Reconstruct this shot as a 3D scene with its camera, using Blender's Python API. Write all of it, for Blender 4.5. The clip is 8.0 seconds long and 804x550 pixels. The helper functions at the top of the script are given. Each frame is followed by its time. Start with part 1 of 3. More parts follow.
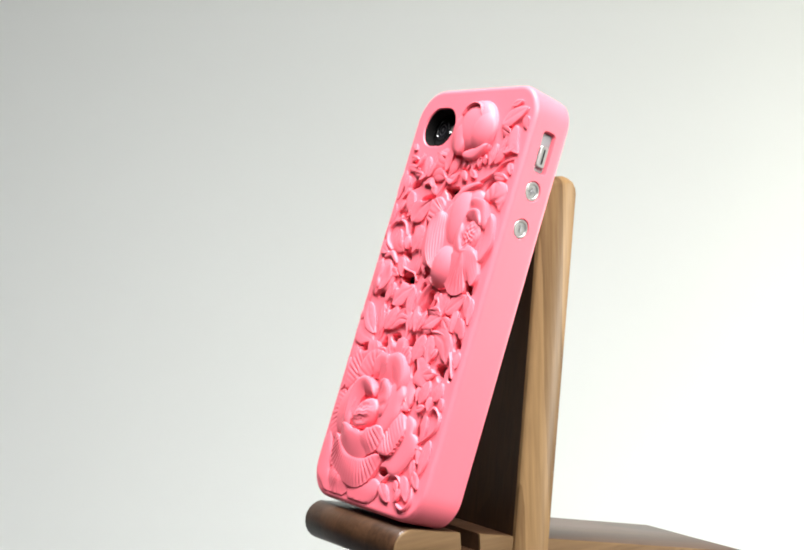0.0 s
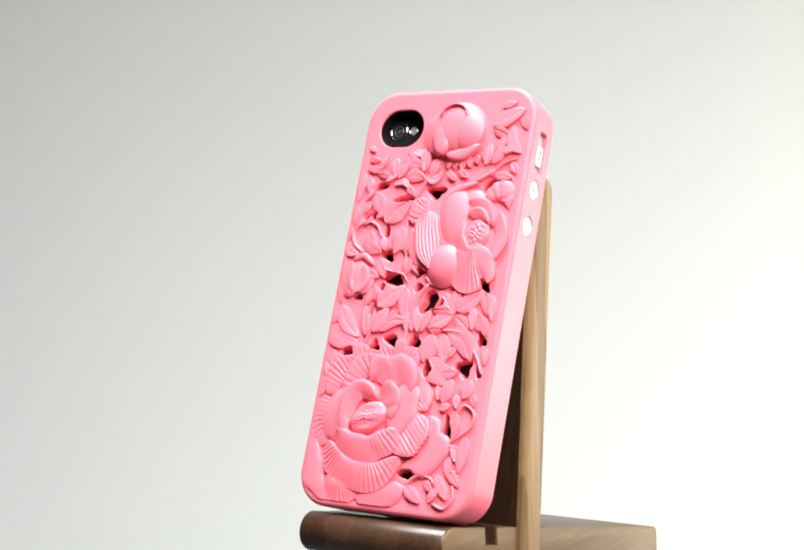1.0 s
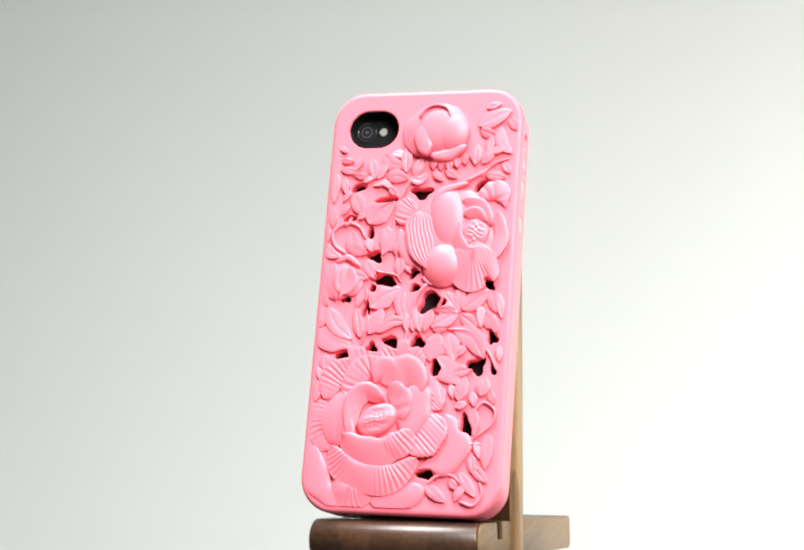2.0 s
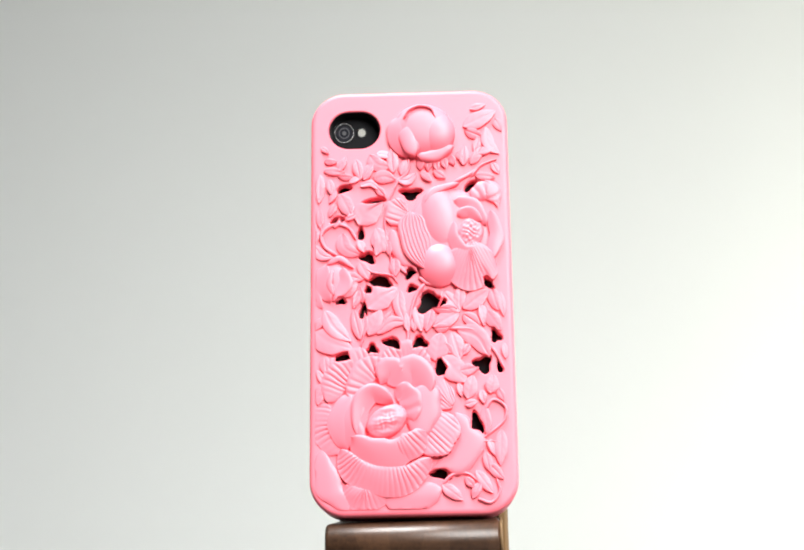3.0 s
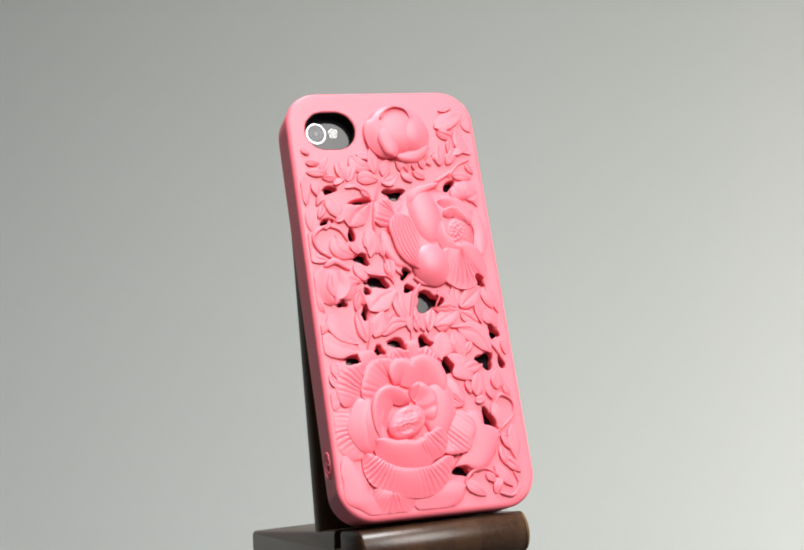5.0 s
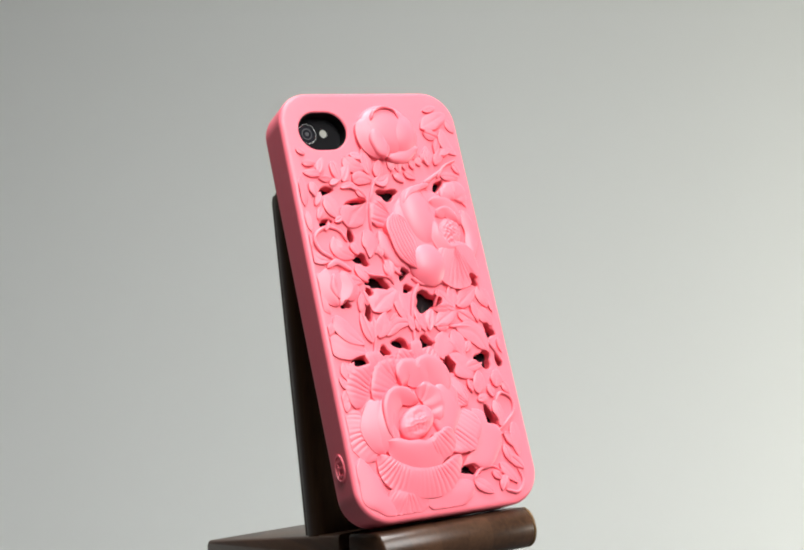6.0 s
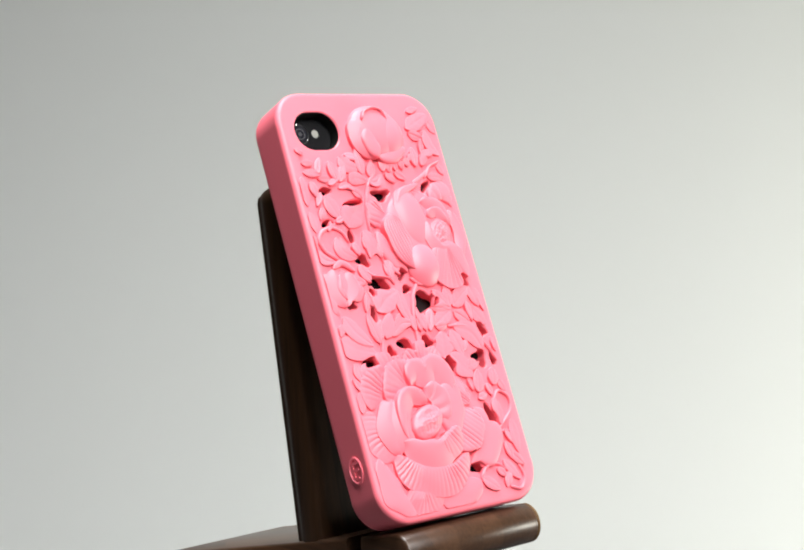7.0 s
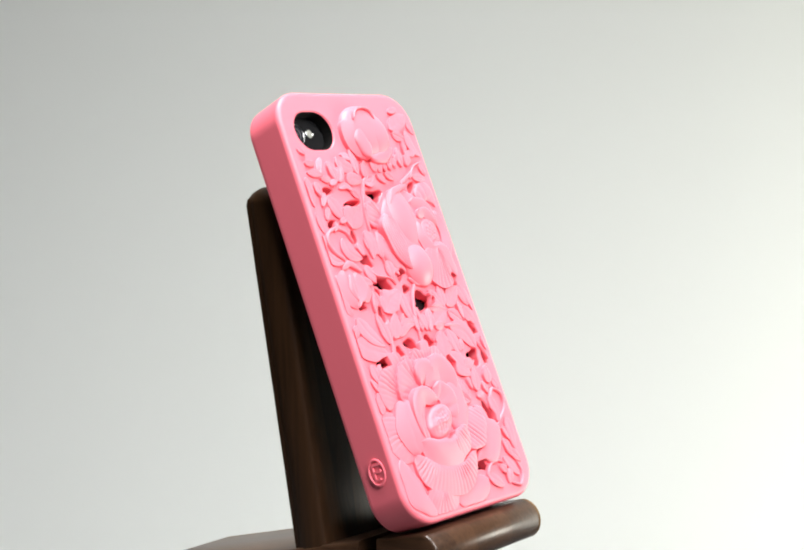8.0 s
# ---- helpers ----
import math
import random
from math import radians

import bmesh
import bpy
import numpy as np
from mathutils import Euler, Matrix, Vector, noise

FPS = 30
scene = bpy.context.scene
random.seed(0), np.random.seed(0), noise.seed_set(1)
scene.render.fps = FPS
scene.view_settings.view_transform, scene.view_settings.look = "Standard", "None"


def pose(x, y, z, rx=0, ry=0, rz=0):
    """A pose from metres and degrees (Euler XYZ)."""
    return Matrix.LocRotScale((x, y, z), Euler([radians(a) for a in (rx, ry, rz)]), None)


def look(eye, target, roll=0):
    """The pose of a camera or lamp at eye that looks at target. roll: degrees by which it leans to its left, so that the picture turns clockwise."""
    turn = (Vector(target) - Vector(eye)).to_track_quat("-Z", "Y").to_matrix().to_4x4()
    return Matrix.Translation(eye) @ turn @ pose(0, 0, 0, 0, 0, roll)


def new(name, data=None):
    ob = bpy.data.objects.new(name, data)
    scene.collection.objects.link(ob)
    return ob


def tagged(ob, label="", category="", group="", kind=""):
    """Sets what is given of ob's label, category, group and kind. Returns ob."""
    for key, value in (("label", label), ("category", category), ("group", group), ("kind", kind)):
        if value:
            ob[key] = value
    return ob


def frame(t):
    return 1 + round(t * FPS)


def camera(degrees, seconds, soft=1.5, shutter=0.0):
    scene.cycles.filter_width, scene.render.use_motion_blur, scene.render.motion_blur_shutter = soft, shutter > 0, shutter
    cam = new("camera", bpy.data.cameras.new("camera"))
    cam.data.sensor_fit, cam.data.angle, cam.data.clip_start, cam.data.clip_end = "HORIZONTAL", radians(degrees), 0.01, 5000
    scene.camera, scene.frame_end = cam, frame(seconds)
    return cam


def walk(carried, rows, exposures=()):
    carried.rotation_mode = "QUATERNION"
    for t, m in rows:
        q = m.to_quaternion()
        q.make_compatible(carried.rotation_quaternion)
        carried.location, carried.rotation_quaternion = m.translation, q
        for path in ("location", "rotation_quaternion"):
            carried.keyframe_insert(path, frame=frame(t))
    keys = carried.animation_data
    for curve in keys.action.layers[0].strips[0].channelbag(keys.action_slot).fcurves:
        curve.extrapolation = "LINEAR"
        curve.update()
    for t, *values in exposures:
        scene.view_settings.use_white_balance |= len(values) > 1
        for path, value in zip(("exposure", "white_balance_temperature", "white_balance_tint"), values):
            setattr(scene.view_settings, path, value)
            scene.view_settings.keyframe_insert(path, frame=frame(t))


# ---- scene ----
K = 0.0009            # metres per plan unit
LIFT = 162.0          # height of the camera's level over the floor, in plan units
LENS = 29.3


def U(x, y, z):
    """A place in plan units (x across, y back, z up from the camera's level) in metres."""
    return Vector((x * K, y * K, (z + LIFT) * K))


# ---- camera: stands still on a tripod ----
cam = camera(LENS, 8.0, soft=2.0)
EYE = U(0, -500, 0.7)
YAW, DIP, ROLL = radians(-0.629), radians(4.631), -2.173
AIM = EYE + Vector((math.sin(YAW) * math.cos(DIP), math.cos(YAW) * math.cos(DIP), -math.sin(DIP)))
STANDPOINT = look(EYE, AIM, ROLL)
walk(cam, [(0, STANDPOINT), (8.0, STANDPOINT)],
     exposures=[(0, 0.1), (1.7, 0.1), (2.8, 0.08), (3.0, 0.05), (3.5, -0.3), (4.5, -0.62), (6.0, -0.52), (6.5, -0.42), (7.0, -0.27), (8.0, -0.06)])

# turn of the display, degrees about the upright axis
TURN = [(0, -56.04), (0.5, -43.25), (1.0, -32.72), (1.5, -23.35), (3.0, -1.18), (3.5, 4.64), (4.0, 10.29),
        (4.5, 15.39), (6.0, 29.71), (6.5, 34.60), (7.0, 39.92), (7.5, 45.33), (8.0, 51.15)]

# ---- light ----
world = bpy.data.worlds.new("studio_air")
scene.world = world
world.use_nodes = True
world.node_tree.nodes["Background"].inputs[0].default_value = (0.9, 0.95, 1.0, 1)
world.node_tree.nodes["Background"].inputs[1].default_value = 0.02


def softbox(name, eye, target, wide, high, watts, colour=(1, 1, 1)):
    lamp = bpy.data.lights.new(name, "AREA")
    lamp.shape, lamp.size, lamp.size_y, lamp.energy, lamp.color = "RECTANGLE", wide, high, watts, colour
    ob = new(name, lamp)
    ob.matrix_world = look(eye, target)
    return ob


def around(azimuth, height, distance):
    """A place seen from the display: azimuth from the camera's side towards its right, and elevation, in degrees."""
    a, e = radians(azimuth), radians(height)
    return Vector((distance * math.sin(a) * math.cos(e), -distance * math.cos(a) * math.cos(e), 0.1 + distance * math.sin(e)))


softbox("key_softbox", around(31, 45, 1.25), Vector((0.03, -0.06, 0.09)), 0.68, 0.9, 5.7, (1.0, 0.985, 0.965)).data.spread = radians(58)
softbox("backdrop_softbox", Vector((1.02, 0.24, -0.14)), Vector((0.1, 0.64, -0.16)), 0.4, 0.4, 20.0, (1.0, 0.985, 0.88))
softbox("overhead_softbox", around(-110, 83, 1.2), Vector((0, -0.02, 0.09)), 0.5, 0.5, 3.4, (1.0, 1.0, 0.99)).data.spread = radians(50)


# ---- materials ----
def nodes_of(name):
    mat = bpy.data.materials.new(name)
    mat.use_nodes = True
    nt = mat.node_tree
    return mat, nt, nt.nodes["Principled BSDF"]


def plain(name, colour, rough=0.5, metal=0.0, grain=0.0, scale=400.0, bump=0.0, coat=0.0):
    """A surface with fine variation of its colour, gloss and relief."""
    mat, nt, b = nodes_of(name)
    b.inputs["Metallic"].default_value = metal
    b.inputs["Coat Weight"].default_value, b.inputs["Coat Roughness"].default_value = coat, 0.8 * rough
    co = nt.nodes.new("ShaderNodeTexCoord")
    n1 = nt.nodes.new("ShaderNodeTexNoise")
    n1.inputs["Scale"].default_value, n1.inputs["Detail"].default_value = scale, 6
    n2 = nt.nodes.new("ShaderNodeTexNoise")
    n2.inputs["Scale"].default_value, n2.inputs["Detail"].default_value = scale * 0.08, 3
    for n in (n1, n2):
        nt.links.new(co.outputs["Object"], n.inputs["Vector"])
    mix = nt.nodes.new("ShaderNodeMix")
    mix.data_type = "RGBA"
    mix.inputs["A"].default_value = (*[c * (1 - grain) for c in colour], 1)
    mix.inputs["B"].default_value = (*[min(1, c * (1 + grain)) for c in colour], 1)
    nt.links.new(n2.outputs["Fac"], mix.inputs["Factor"])
    nt.links.new(mix.outputs["Result"], b.inputs["Base Color"])
    mr = nt.nodes.new("ShaderNodeMapRange")
    mr.inputs["To Min"].default_value, mr.inputs["To Max"].default_value = rough * 0.85, min(1, rough * 1.15)
    nt.links.new(n1.outputs["Fac"], mr.inputs["Value"])
    nt.links.new(mr.outputs["Result"], b.inputs["Roughness"])
    if bump:
        bp = nt.nodes.new("ShaderNodeBump")
        bp.inputs["Strength"].default_value, bp.inputs["Distance"].default_value = bump, 0.0002
        nt.links.new(n1.outputs["Fac"], bp.inputs["Height"])
        nt.links.new(bp.outputs["Normal"], b.inputs["Normal"])
    return mat


def wood(name, dark, light, along, rough=0.32, cross=40.0, coat=0.3, bent=0.5, shine=0.5):
    """Laminated strips with grain that runs along one axis of the object."""
    mat, nt, b = nodes_of(name)
    co = nt.nodes.new("ShaderNodeTexCoord")
    mp = nt.nodes.new("ShaderNodeMapping")
    squeeze = [260.0, 260.0, 260.0]
    squeeze[along] = 14.0
    mp.inputs["Scale"].default_value = squeeze
    nt.links.new(co.outputs["Object"], mp.inputs["Vector"])
    grain = nt.nodes.new("ShaderNodeTexNoise")
    grain.inputs["Scale"].default_value, grain.inputs["Detail"].default_value = 3.0, 8
    grain.inputs["Distortion"].default_value = bent
    nt.links.new(mp.outputs["Vector"], grain.inputs["Vector"])
    mp2 = nt.nodes.new("ShaderNodeMapping")
    wide = [95.0, cross, 40.0]
    wide[along] = 2.0 if along else 95.0
    mp2.inputs["Scale"].default_value = wide
    nt.links.new(co.outputs["Object"], mp2.inputs["Vector"])
    strips = nt.nodes.new("ShaderNodeTexVoronoi")
    strips.inputs["Scale"].default_value = 1.0
    nt.links.new(mp2.outputs["Vector"], strips.inputs["Vector"])
    bw = nt.nodes.new("ShaderNodeRGBToBW")
    nt.links.new(strips.outputs["Color"], bw.inputs["Color"])
    add = nt.nodes.new("ShaderNodeMath")
    add.operation = "MULTIPLY_ADD"
    add.inputs[1].default_value = 0.55
    nt.links.new(bw.outputs["Val"], add.inputs[0])
    half = nt.nodes.new("ShaderNodeMath")
    half.operation = "MULTIPLY"
    half.inputs[1].default_value = 0.6
    nt.links.new(grain.outputs["Fac"], half.inputs[0])
    nt.links.new(half.outputs["Value"], add.inputs[2])
    ramp = nt.nodes.new("ShaderNodeValToRGB")
    ramp.color_ramp.elements[0].position, ramp.color_ramp.elements[1].position = 0.3, 0.85
    ramp.color_ramp.elements[0].color, ramp.color_ramp.elements[1].color = (*dark, 1), (*light, 1)
    nt.links.new(add.outputs["Value"], ramp.inputs["Fac"])
    nt.links.new(ramp.outputs["Color"], b.inputs["Base Color"])
    b.inputs["Roughness"].default_value = rough
    b.inputs["Specular IOR Level"].default_value = shine
    b.inputs["Coat Weight"].default_value, b.inputs["Coat Roughness"].default_value = coat, 0.24
    bp = nt.nodes.new("ShaderNodeBump")
    bp.inputs["Strength"].default_value, bp.inputs["Distance"].default_value = 0.25, 0.0002
    nt.links.new(grain.outputs["Fac"], bp.inputs["Height"])
    nt.links.new(bp.outputs["Normal"], b.inputs["Normal"])
    return mat


PAPER = plain("white_paper", (0.615, 0.64, 0.642), 0.9, grain=0.01, scale=60, bump=0.05)
WALL = plain("studio_paint", (0.06, 0.06, 0.062), 0.9, grain=0.1, scale=30, bump=0.1)
TABLE = plain("dark_laminate", (0.035, 0.034, 0.034), 0.6, grain=0.15, scale=200, bump=0.05)
PINK = plain("pink_plastic", (0.86, 0.168, 0.221), 0.44, grain=0.02, scale=900, bump=0.03)
PINK.node_tree.nodes["Principled BSDF"].inputs["Specular IOR Level"].default_value = 0.45
GLASS = plain("black_glass", (0.012, 0.012, 0.013), 0.06, grain=0.05, scale=300)
GLASS.node_tree.nodes["Principled BSDF"].inputs["Specular IOR Level"].default_value = 0.2
STEEL = plain("brushed_steel", (0.50, 0.50, 0.50), 0.45, metal=1.0, grain=0.05, bump=0.05)
LENSG = plain("lens_glass", (0.02, 0.02, 0.025), 0.04, grain=0.05)
LENSG.node_tree.nodes["Principled BSDF"].inputs["Specular IOR Level"].default_value = 0.3
RING = plain("dark_steel", (0.42, 0.42, 0.43), 0.22, metal=1.0, grain=0.05)
FLASH = plain("flash_diffuser", (0.34, 0.34, 0.31), 0.15, grain=0.05)
BLACK = plain("black_plastic", (0.006, 0.006, 0.006), 0.6, grain=0.1)
BLACK.node_tree.nodes["Principled BSDF"].inputs["Specular IOR Level"].default_value = 0.1
DIM = plain("dim_coating", (0.06, 0.06, 0.065), 0.3, grain=0.05)
GREY = plain("grey_print", (0.30, 0.30, 0.31), 0.4, grain=0.05)
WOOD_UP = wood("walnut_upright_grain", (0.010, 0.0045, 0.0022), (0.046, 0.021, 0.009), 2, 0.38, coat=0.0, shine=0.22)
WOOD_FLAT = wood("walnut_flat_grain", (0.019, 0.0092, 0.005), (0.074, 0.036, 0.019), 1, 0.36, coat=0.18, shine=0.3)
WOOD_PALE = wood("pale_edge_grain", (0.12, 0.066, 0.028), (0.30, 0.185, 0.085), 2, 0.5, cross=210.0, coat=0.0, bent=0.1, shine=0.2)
WOOD_PALE_FLAT = wood("pale_flat_grain", (0.075, 0.042, 0.02), (0.18, 0.11, 0.052), 1, 0.5, cross=4.0, coat=0.0, bent=0.1, shine=0.2)


# ---- building helpers ----
def mesh_of(name, bm, material, smooth=35):
    bmesh.ops.recalc_face_normals(bm, faces=bm.faces[:])
    me = bpy.data.meshes.new(name)
    for f in bm.faces:
        f.smooth = True
    for e in bm.edges:
        if len(e.link_faces) == 2 and e.calc_face_angle(0) > radians(smooth):
            e.smooth = False
    bm.to_mesh(me)
    bm.free()
    me.materials.append(material)
    return me


def part(name, bm, material, parent=None, label="", smooth=35):
    ob = new(name, mesh_of(name, bm, material, smooth))
    if parent is not None:
        ob.parent = parent
    return tagged(ob, label)


def rounded_rect(w0, w1, h0, h1, r, n=10):
    """Outline of a rectangle with rounded corners, counter-clockwise."""
    pts = []
    for cx, cy, a0 in ((w1 - r, h1 - r, 0), (w0 + r, h1 - r, 90), (w0 + r, h0 + r, 180), (w1 - r, h0 + r, 270)):
        for i in range(n + 1):
            a = radians(a0 + 90 * i / n)
            pts.append((cx + r * math.cos(a), cy + r * math.sin(a)))
    return pts


def loft(bm, rings, close=True):
    """Skin a list of equal rings of vectors, with caps."""
    vs = [[bm.verts.new(p) for p in ring] for ring in rings]
    n = len(vs[0])
    for a, b in zip(vs, vs[1:]):
        for i in range(n):
            bm.faces.new((a[i], a[(i + 1) % n], b[(i + 1) % n], b[i]))
    if close:
        bm.faces.new(vs[0])
        bm.faces.new(vs[-1][::-1])
    return vs


def inset_pts(pts, d):
    """Move an outline inwards by d."""
    n, out = len(pts), []
    for i in range(n):
        a, b, c = Vector(pts[i - 1]), Vector(pts[i]), Vector(pts[(i + 1) % n])
        t = (c - a).normalized()
        out.append((b.x - t.y * d, b.y + t.x * d))
    return out


# ---- the back panel's own frame: u across, v up, n out of the panel ----
LEAN = radians(21.85)
SKEW = 0.012          # the case stands a little crooked on the ledge
M0 = (-1.16, 1.19, -52.99)


def F(u, v, n=0.0):
    """A place on the leaning back of the display, in metres."""
    c, s = math.cos(LEAN), math.sin(LEAN)
    u, v = u + SKEW * v, v - SKEW * u
    return U(M0[0] + u, M0[1] + v * s - n * c, M0[2] + v * c + n * s)


# ---- structure: paper sweep and studio ----
def sweep():
    bm = bmesh.new()
    prof = [(0.10, -0.745), (0.24, -0.745)]
    for i in range(1, 25):
        a = radians(90 * i / 24)
        prof.append((0.24 + 0.40 * math.sin(a), -0.345 - 0.40 * math.cos(a)))
    prof.append((0.64, 1.9))
    under = [(y + 0.004, z - 0.004) for y, z in prof]
    ring = prof + under[::-1]
    loft(bm, [[Vector((x, y, z)) for y, z in ring] for x in (-0.7, 1.0)])
    ob = part("backdrop", bm, PAPER, label="seamless white paper hung behind the table and stand", smooth=60)
    tagged(ob, category="backdrop", kind="structure")


def box(bm, lo, hi):
    m = Matrix.Translation((Vector(lo) + Vector(hi)) / 2) @ Matrix.Diagonal((*(Vector(hi) - Vector(lo)), 1))
    bmesh.ops.create_cube(bm, size=1, matrix=m)


def studio():
    for name, lo, hi in (("floor", (-2.6, -2.6, -0.85), (2.6, 2.0, -0.75)), ("ceiling", (-2.6, -2.6, 2.6), (2.6, 2.0, 2.7)),
                         ("wall_north", (-2.6, 2.0, -0.85), (2.6, 2.1, 2.7)), ("wall_south", (-2.6, -2.7, -0.85), (2.6, -2.6, 2.7)),
                         ("wall_west", (-2.7, -2.7, -0.85), (-2.6, 2.1, 2.7)), ("wall_east", (2.6, -2.7, -0.85), (2.7, 2.1, 2.7))):
        bm = bmesh.new()
        box(bm, lo, hi)
        tagged(part(name, bm, WALL, label="plain dark grey painted studio surface"), category=name.split("_")[0], kind="structure")


def tabletop():
    bm = bmesh.new()
    box(bm, (-0.8, -0.42, -0.03), (1.0, 0.068, 0.0))
    bmesh.ops.bevel(bm, geom=bm.edges[:], offset=0.002, segments=2, affect="EDGES")
    ob = part("tabletop", bm, TABLE, label="dark matt tabletop under the phone stand")
    tagged(ob, category="tabletop", kind="structure")
    for x in (-0.75, 0.95):
        for y in (-0.38, 0.02):
            bm = bmesh.new()
            box(bm, (x - 0.025, y - 0.025, -0.75), (x + 0.025, y + 0.025, -0.03))
            part("leg", bm, TABLE, ob)


sweep()
studio()
tabletop()


# ---- the stand: two slotted boards that cross ----
SIDE0, SIDE1 = -30.8, 27.0          # sides of the upright board


def board(bm, prof, x0, x1, round_edge=1.3):
    """A board with a side profile (y, z) and softened side edges."""
    rings = []
    for x, d in ((x0, round_edge), (x0 + 0.4 * round_edge, 0.35 * round_edge), (x0 + round_edge, 0), (x1 - round_edge, 0),
                 (x1 - 0.4 * round_edge, 0.35 * round_edge), (x1, round_edge)):
        rings.append([U(x + 0.015 * (y - 45), y, z) for y, z in inset_pts(prof, d)])
    loft(bm, rings)


def make_stand():
    root = new("phone_stand")
    # upright board, leaning back, rounded top corners as seen from the front and softened edges
    tilt = 0.14
    front0 = 32.1        # depth of the front face at camera level

    def lamination(x0, x1, left, right, material, name, label):
        """One strip of the upright board; only its free sides are rounded."""
        pts = []
        z0, z1 = -160.5, -9.6
        for cx, cz, a0, on in ((x1, z1, 0, right), (x0, z1, 90, left), (x0, z0, 180, left), (x1, z0, 270, right)):
            r = (2.9 if a0 in (0, 270) else 5.6) if on else 0.02
            cx += -r if a0 in (0, 270) else r
            cz += -r if a0 in (0, 90) else r
            for i in range(9):
                q = radians(a0 + 90 * i / 8)
                pts.append((cx + r * math.cos(q), cz + r * math.sin(q)))
        bm = bmesh.new()
        rings = []
        for d, ins in ((0, 1.8), (0.5, 0.7), (1.7, 0), (8.4, 0), (10.6, 0.7), (12.4, 2.1), (13.5, 4.0), (14.0, 6.0)):
            ring = []
            for (x, z), (xi, zi) in zip(pts, inset_pts(pts, min(ins, 1.4))):
                zi = min(zi, z1 - ins)
                keep = (x < x0 + 0.1 and not left) or (x > x1 - 0.1 and not right)
                xx = x if keep else xi
                ring.append(U(xx, front0 + tilt * zi + d + 3.1 - 0.045 * xx, zi))
            rings.append(ring)
        loft(bm, rings)
        part(name, bm, material, root, label)
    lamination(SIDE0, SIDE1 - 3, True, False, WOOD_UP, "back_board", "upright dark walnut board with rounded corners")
    # the rightmost 3 units of the board take a paler wood colour
    lamination(SIDE1 - 3, SIDE1, False, True, WOOD_PALE, "edge_strip", "paler wooden strip down the right edge of the upright board")
    # lower board, sloping down to the back, with a half-round front lip
    bm = bmesh.new()
    slope, th = -0.22, 13.0
    prof = []

    def top(y):
        return -121.2 + slope * y
    yf = LIPY
    for i in range(13):
        a = radians(90 + 180 * i / 12)
        cy, cz = yf + th / 2, top(yf + th / 2) - th / 2
        prof.append((cy + th / 2 * math.cos(a), cz + th / 2 * math.sin(a)))
    yb = 124.0
    for i in range(7):
        a = radians(-90 + 90 * i / 6)
        prof.append((yb - 3 + 3 * math.cos(a), top(yb) - th + 3 + 3 * math.sin(a)))
    for i in range(7):
        a = radians(90 * i / 6)
        prof.append((yb - 3 + 3 * math.cos(a), top(yb) - 3 + 3 * math.sin(a)))
    for y, drop in ((3.4, 0), (3.2, 5.8), (-3.8, 5.8), (-4.0, 0)):      # groove across the top
        prof.append((y, top(y) - drop))
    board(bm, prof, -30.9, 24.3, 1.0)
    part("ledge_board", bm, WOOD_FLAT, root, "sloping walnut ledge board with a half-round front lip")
    bm = bmesh.new()
    board(bm, prof, 24.0, 24.9, 0.35)
    part("edge_strip", bm, WOOD_PALE_FLAT, root, "paler wooden edge strip on the end of the ledge")
    tagged(root, "dark walnut phone stand of two crossed boards before white paper", "phone stand")
    return root


LIPY = -29.0
stand = make_stand()


# ---- the pink case: pierced shell with carved flowers, leaves and stems ----
CU0, CU1, CV0, CV1 = -35.0, 31.6, -66.0, 79.0
N_FRONT, N_BACK, N_IN = 1.0, -14.2, -2.9
RISE = 0.8            # how far the carvings stand out
rng = random.Random(5)


def blob(u, v, wide, high, turn, pull, count=18):
    """Outline of a pierced opening: an oval pulled towards a triangle by its third harmonic."""
    pts = []
    for i in range(count):
        a = 2 * math.pi * i / count
        r = 1 + pull * math.cos(3 * a + 1.57)
        x, y = 0.54 * wide * r * math.cos(a), 0.54 * high * r * math.sin(a)
        c, s = math.cos(radians(turn)), math.sin(radians(turn))
        pts.append((u + x * c - y * s, v + x * s + y * c))
    return pts


def stadium(u0, u1, v0, v1, n=10):
    return rounded_rect(u0, u1, v0, v1, min(u1 - u0, v1 - v0) / 2 - 0.01, n)


CAMERA_OPENING = stadium(-28.9, -11.4, 58.4, 72.0, 10)
OPENINGS = [CAMERA_OPENING]
for spec in (
        (-23.9, 44.0, 5.2, 2.6, 18, 0.15), (-13.8, 39.4, 8.0, 2.2, 8, 0.05), (-26.0, 33.0, 4.6, 2.2, 15, 0.1),
        (-18.2, 27.9, 2.2, 4.4, 0, 0.1), (-16.0, 19.6, 5.0, 3.6, -25, 0.25), (-1.4, 41.9, 6.6, 3.9, 180, 0.3),
        (18.5, 44.0, 5.4, 2.3, 45, 0.1), (-1.8, 14.0, 4.8, 2.6, 45, 0.2), (-12.0, 11.4, 7.6, 4.4, -12, 0.2),
        (-15.8, 8.7, 2.2, 3.0, 0, 0.2), (-1.4, 8.7, 3.4, 2.6, 20, 0.2), (-24.9, 5.0, 3.0, 2.8, 0, 0.3),
        (-17.5, 1.0, 2.4, 5.4, -8, 0.2)):
    OPENINGS.append(blob(*spec))
